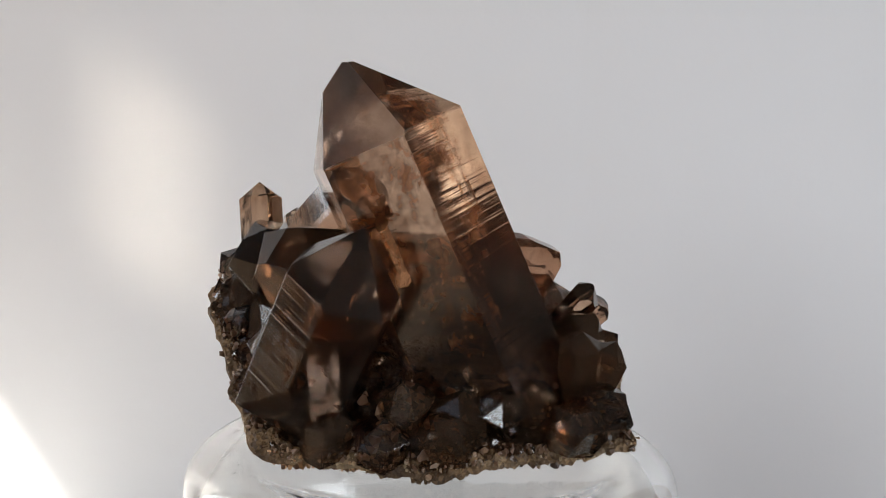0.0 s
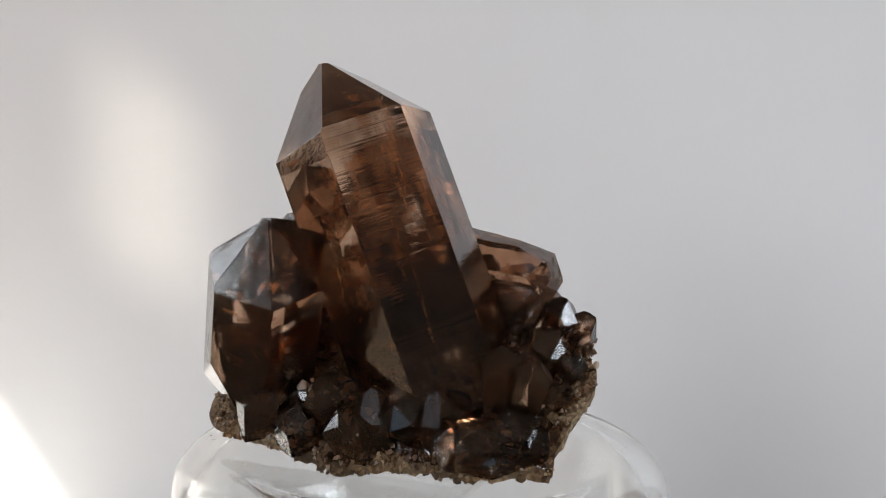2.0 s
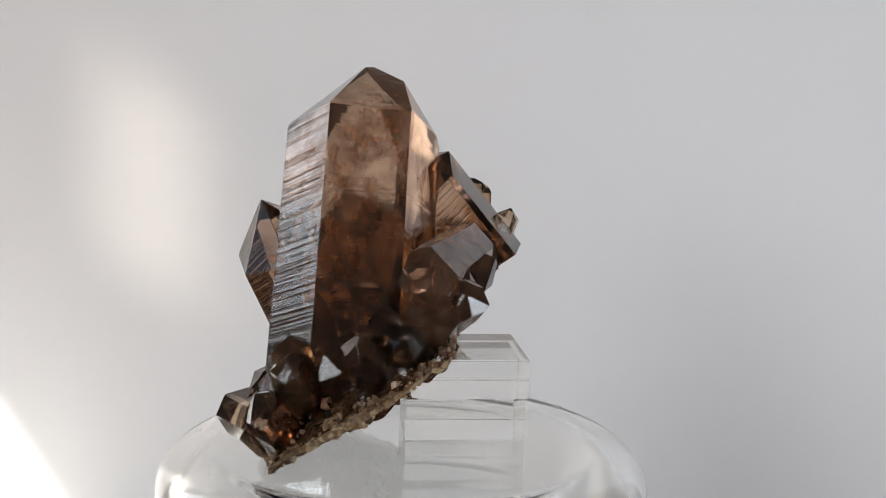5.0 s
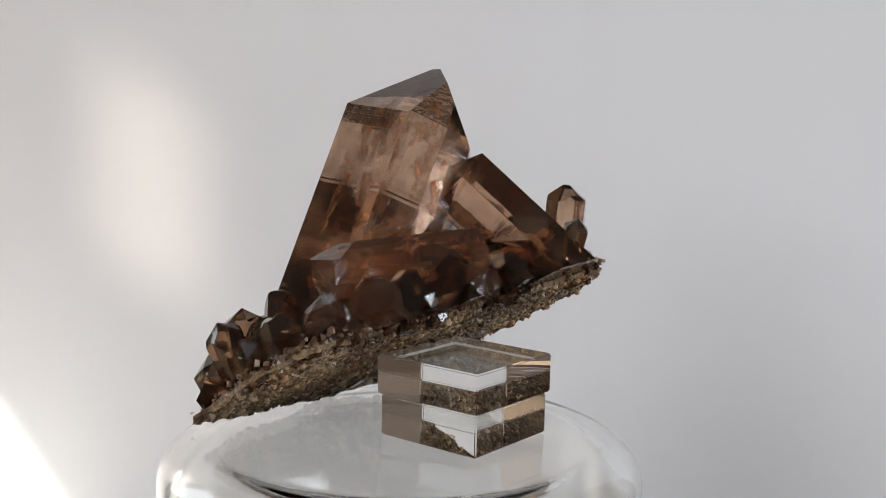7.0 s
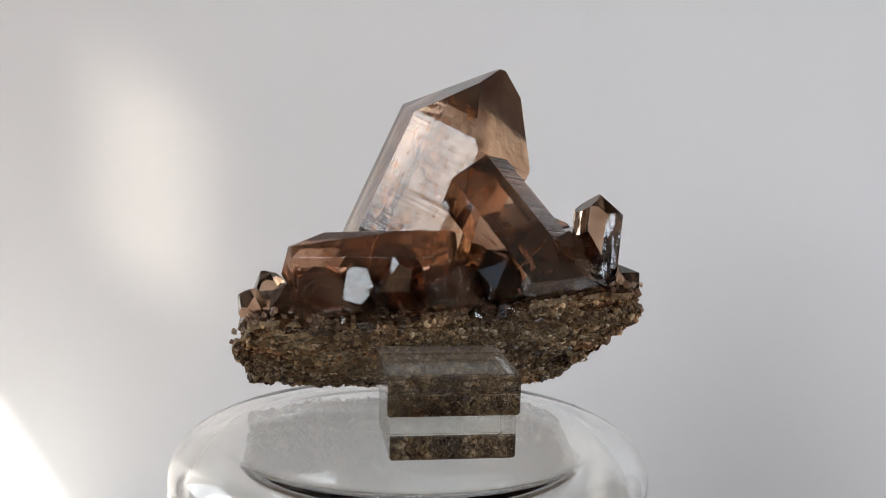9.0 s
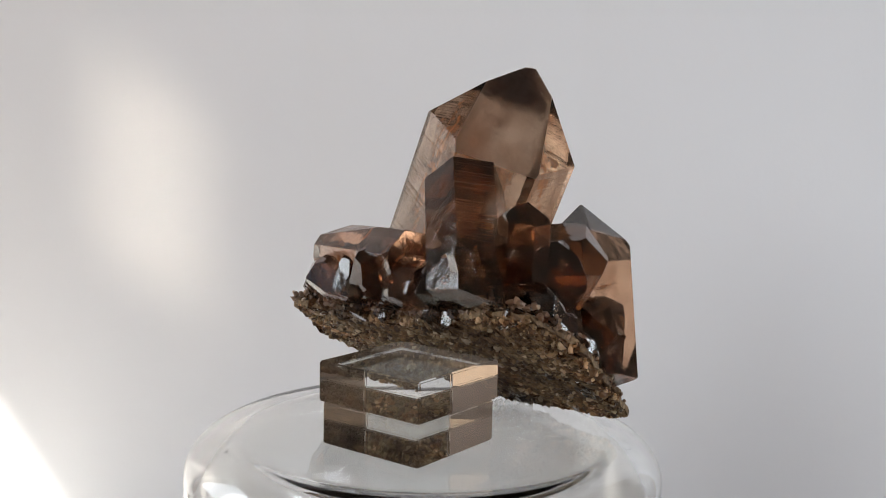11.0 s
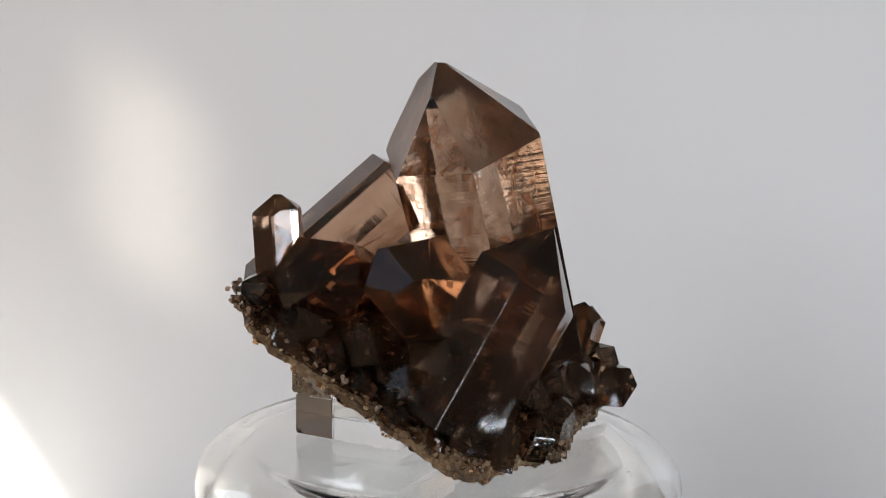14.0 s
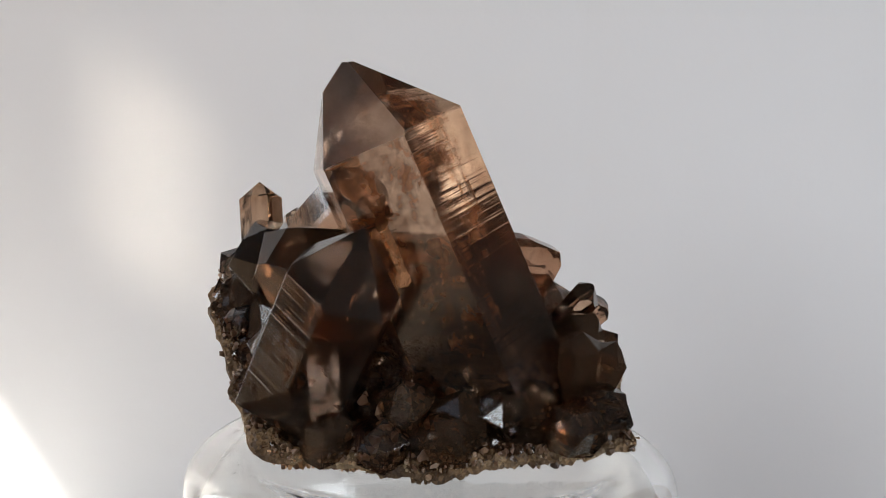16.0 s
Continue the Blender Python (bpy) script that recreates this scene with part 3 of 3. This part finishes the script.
    # brown stubs along the outer rim of the flank
    for tip, axis, w in (((-48.5, -1, 25.5), (-0.80, -0.20, 0.50), 4.4), ((-46, -10, 19), (-0.80, -0.40, 0.42), 4.6), ((-42, -18, 12.5), (-0.75, -0.55, 0.36), 4.4), ((-38, -27, 7), (-0.70, -0.65, 0.30), 4.0)):
        crystal(ob, tip, axis, 14, tuple(w * k for k in (1.0, 0.88, 1.05, 0.92, 1.02, 0.9)), (0, 0.8, 0.2, 0.9, 0.3, 0.5), tip[0] * 7 % 60, 0.8, RED_QUARTZ, chips=3)
    crystal(ob, (37.0, -32.5, 3.0), (0.25, -0.60, 0.62), 18, (6.6, 5.8, 6.2, 6.4, 5.6, 6.0), (0.5, 2, 1, 3, 0, 2), 12, 0.6, PALE_QUARTZ, "pale cracked lump of quartz at the foot", broken=0.05, chips=6)
    # front stubs at the foot of the great point
    crystal(ob, (30.0, -38.0, 1.5), (-0.60, -0.75, 0.10), 22, (5.2, 4.6, 5.0, 4.8, 5.2, 4.6), 1.2, 20, 0.5, PALE_QUARTZ, "short pale crystal lying at the foot")
    crystal(ob, (41.5, -29.5, 7.5), (0.20, -0.55, 0.75), 18, 5.0, 1.0, 0, 0.7)
    crystal(ob, (43.4, -22.0, 17.0), (0.45, -0.10, 1.0), 16, 4.2, 0.8, 15, 0.8, DARK_QUARTZ, broken=0.06, chips=5)
    crystal(ob, (36.0, -24.0, 19.0), (0.05, -0.20, 1.0), 20, 4.4, 1.0, 40, 0.7, DARK_QUARTZ, broken=0.06, chips=5)
    crystal(ob, (18.0, -35.5, 6.0), (-0.05, -0.75, 0.60), 18, (4.8, 4.2, 4.4, 4.8, 4.2, 4.4), 1.6, 0, 0.5, PALE_QUARTZ)
    crystal(ob, (4.0, -37.0, 3.0), (-0.25, -0.40, 0.80), 16, 5.0, 1.2, 30, 0.6, DARK_QUARTZ, broken=0.06, chips=5)
    crystal(ob, (-7.0, -38.0, 2.5), (0.10, -0.35, 0.85), 18, 5.4, 1.0, 10, 0.7)
    crystal(ob, (27.0, 12.5, 28.0), (0.80, 0.30, 0.45), 20, 5.2, 1.4, 25, 0.6, BROKEN, broken=0.05, chips=4)
    crystal(ob, (35.5, 6.0, 23.0), (0.85, 0.05, 0.45), 20, 5.2, 1.4, 5, 0.6, BROKEN, broken=0.05, chips=4)
    crystal(ob, (7.0, 14.5, 33.5), (0.30, 0.60, 0.60), 24, (6.4, 6.0, 6.6, 6.0, 6.4, 6.2), (0, 2, 3, 2, 1, 3), 25, 0.6, RED_QUARTZ, chips=3)
    crystal(ob, (16.0, 13.5, 28.5), (0.45, 0.60, 0.50), 18, (4.8, 4.4, 4.9, 4.5, 4.8, 4.4), (1, 3, 0, 2, 3, 2), 10, 0.6, QUARTZ, chips=2)
    crystal(ob, (-6.0, 14.0, 31.0), (0.05, 0.75, 0.65), 20, 5.4, 1.2, 5, 0.7, BROKEN, broken=0.05, chips=4)
    crystal(ob, (-20.0, 15.0, 34.0), (-0.10, 0.70, 0.60), 20, 5.6, 1.2, 40, 0.7, RED_QUARTZ, chips=3)
    # a row of short broken crystals between the lying ones and the rock's back edge
    rnd = random.Random(31)
    for i in range(22):
        x = -38 + 3.6 * i + rnd.uniform(-1, 1)
        y = (11.5 if x < 10 else 8.5 - (x - 10) * 0.12) + rnd.uniform(-1.5, 1.5)
        z = slab_z(x / 1000, y / 1000) * 1000 + rnd.uniform(4.5, 8.5)
        w = tuple(rnd.uniform(2.0, 3.6) for _ in range(6))
        crystal(ob, (x, y + 2, z), (rnd.uniform(-0.6, 0.6), rnd.uniform(0.3, 0.9), rnd.uniform(0.3, 0.8)), 9, w, rnd.uniform(0, 0.8), rnd.uniform(0, 60), rnd.uniform(0.6, 1.1), (BROKEN, QUARTZ, RED_QUARTZ, PALE_QUARTZ)[i % 4], chips=4)
    grains(ob, 15000)
    crust_chips(ob, 950)
    small_points(ob, 270)
    return ob


def motions():
    rows = [(0.5 * i, pose(0, 0, 0, 0, 0, a)) for i, a in enumerate(TURN)]
    for thing in (jar, upper_block, lower_block, cluster):
        walk(thing, rows)


setting()
jar = glass_jar()
upper_block = clear_block(0.0301, 0.0002, 0.0098, 11.2, -0.0062, 0.0090, "clear acrylic block propping the crystal cluster")
lower_block = clear_block(0.0287, -0.0100, 0.0, 11.2, -0.0062, 0.0090, "slightly smaller clear acrylic block on the jar")
cluster = quartz_cluster()
motions()
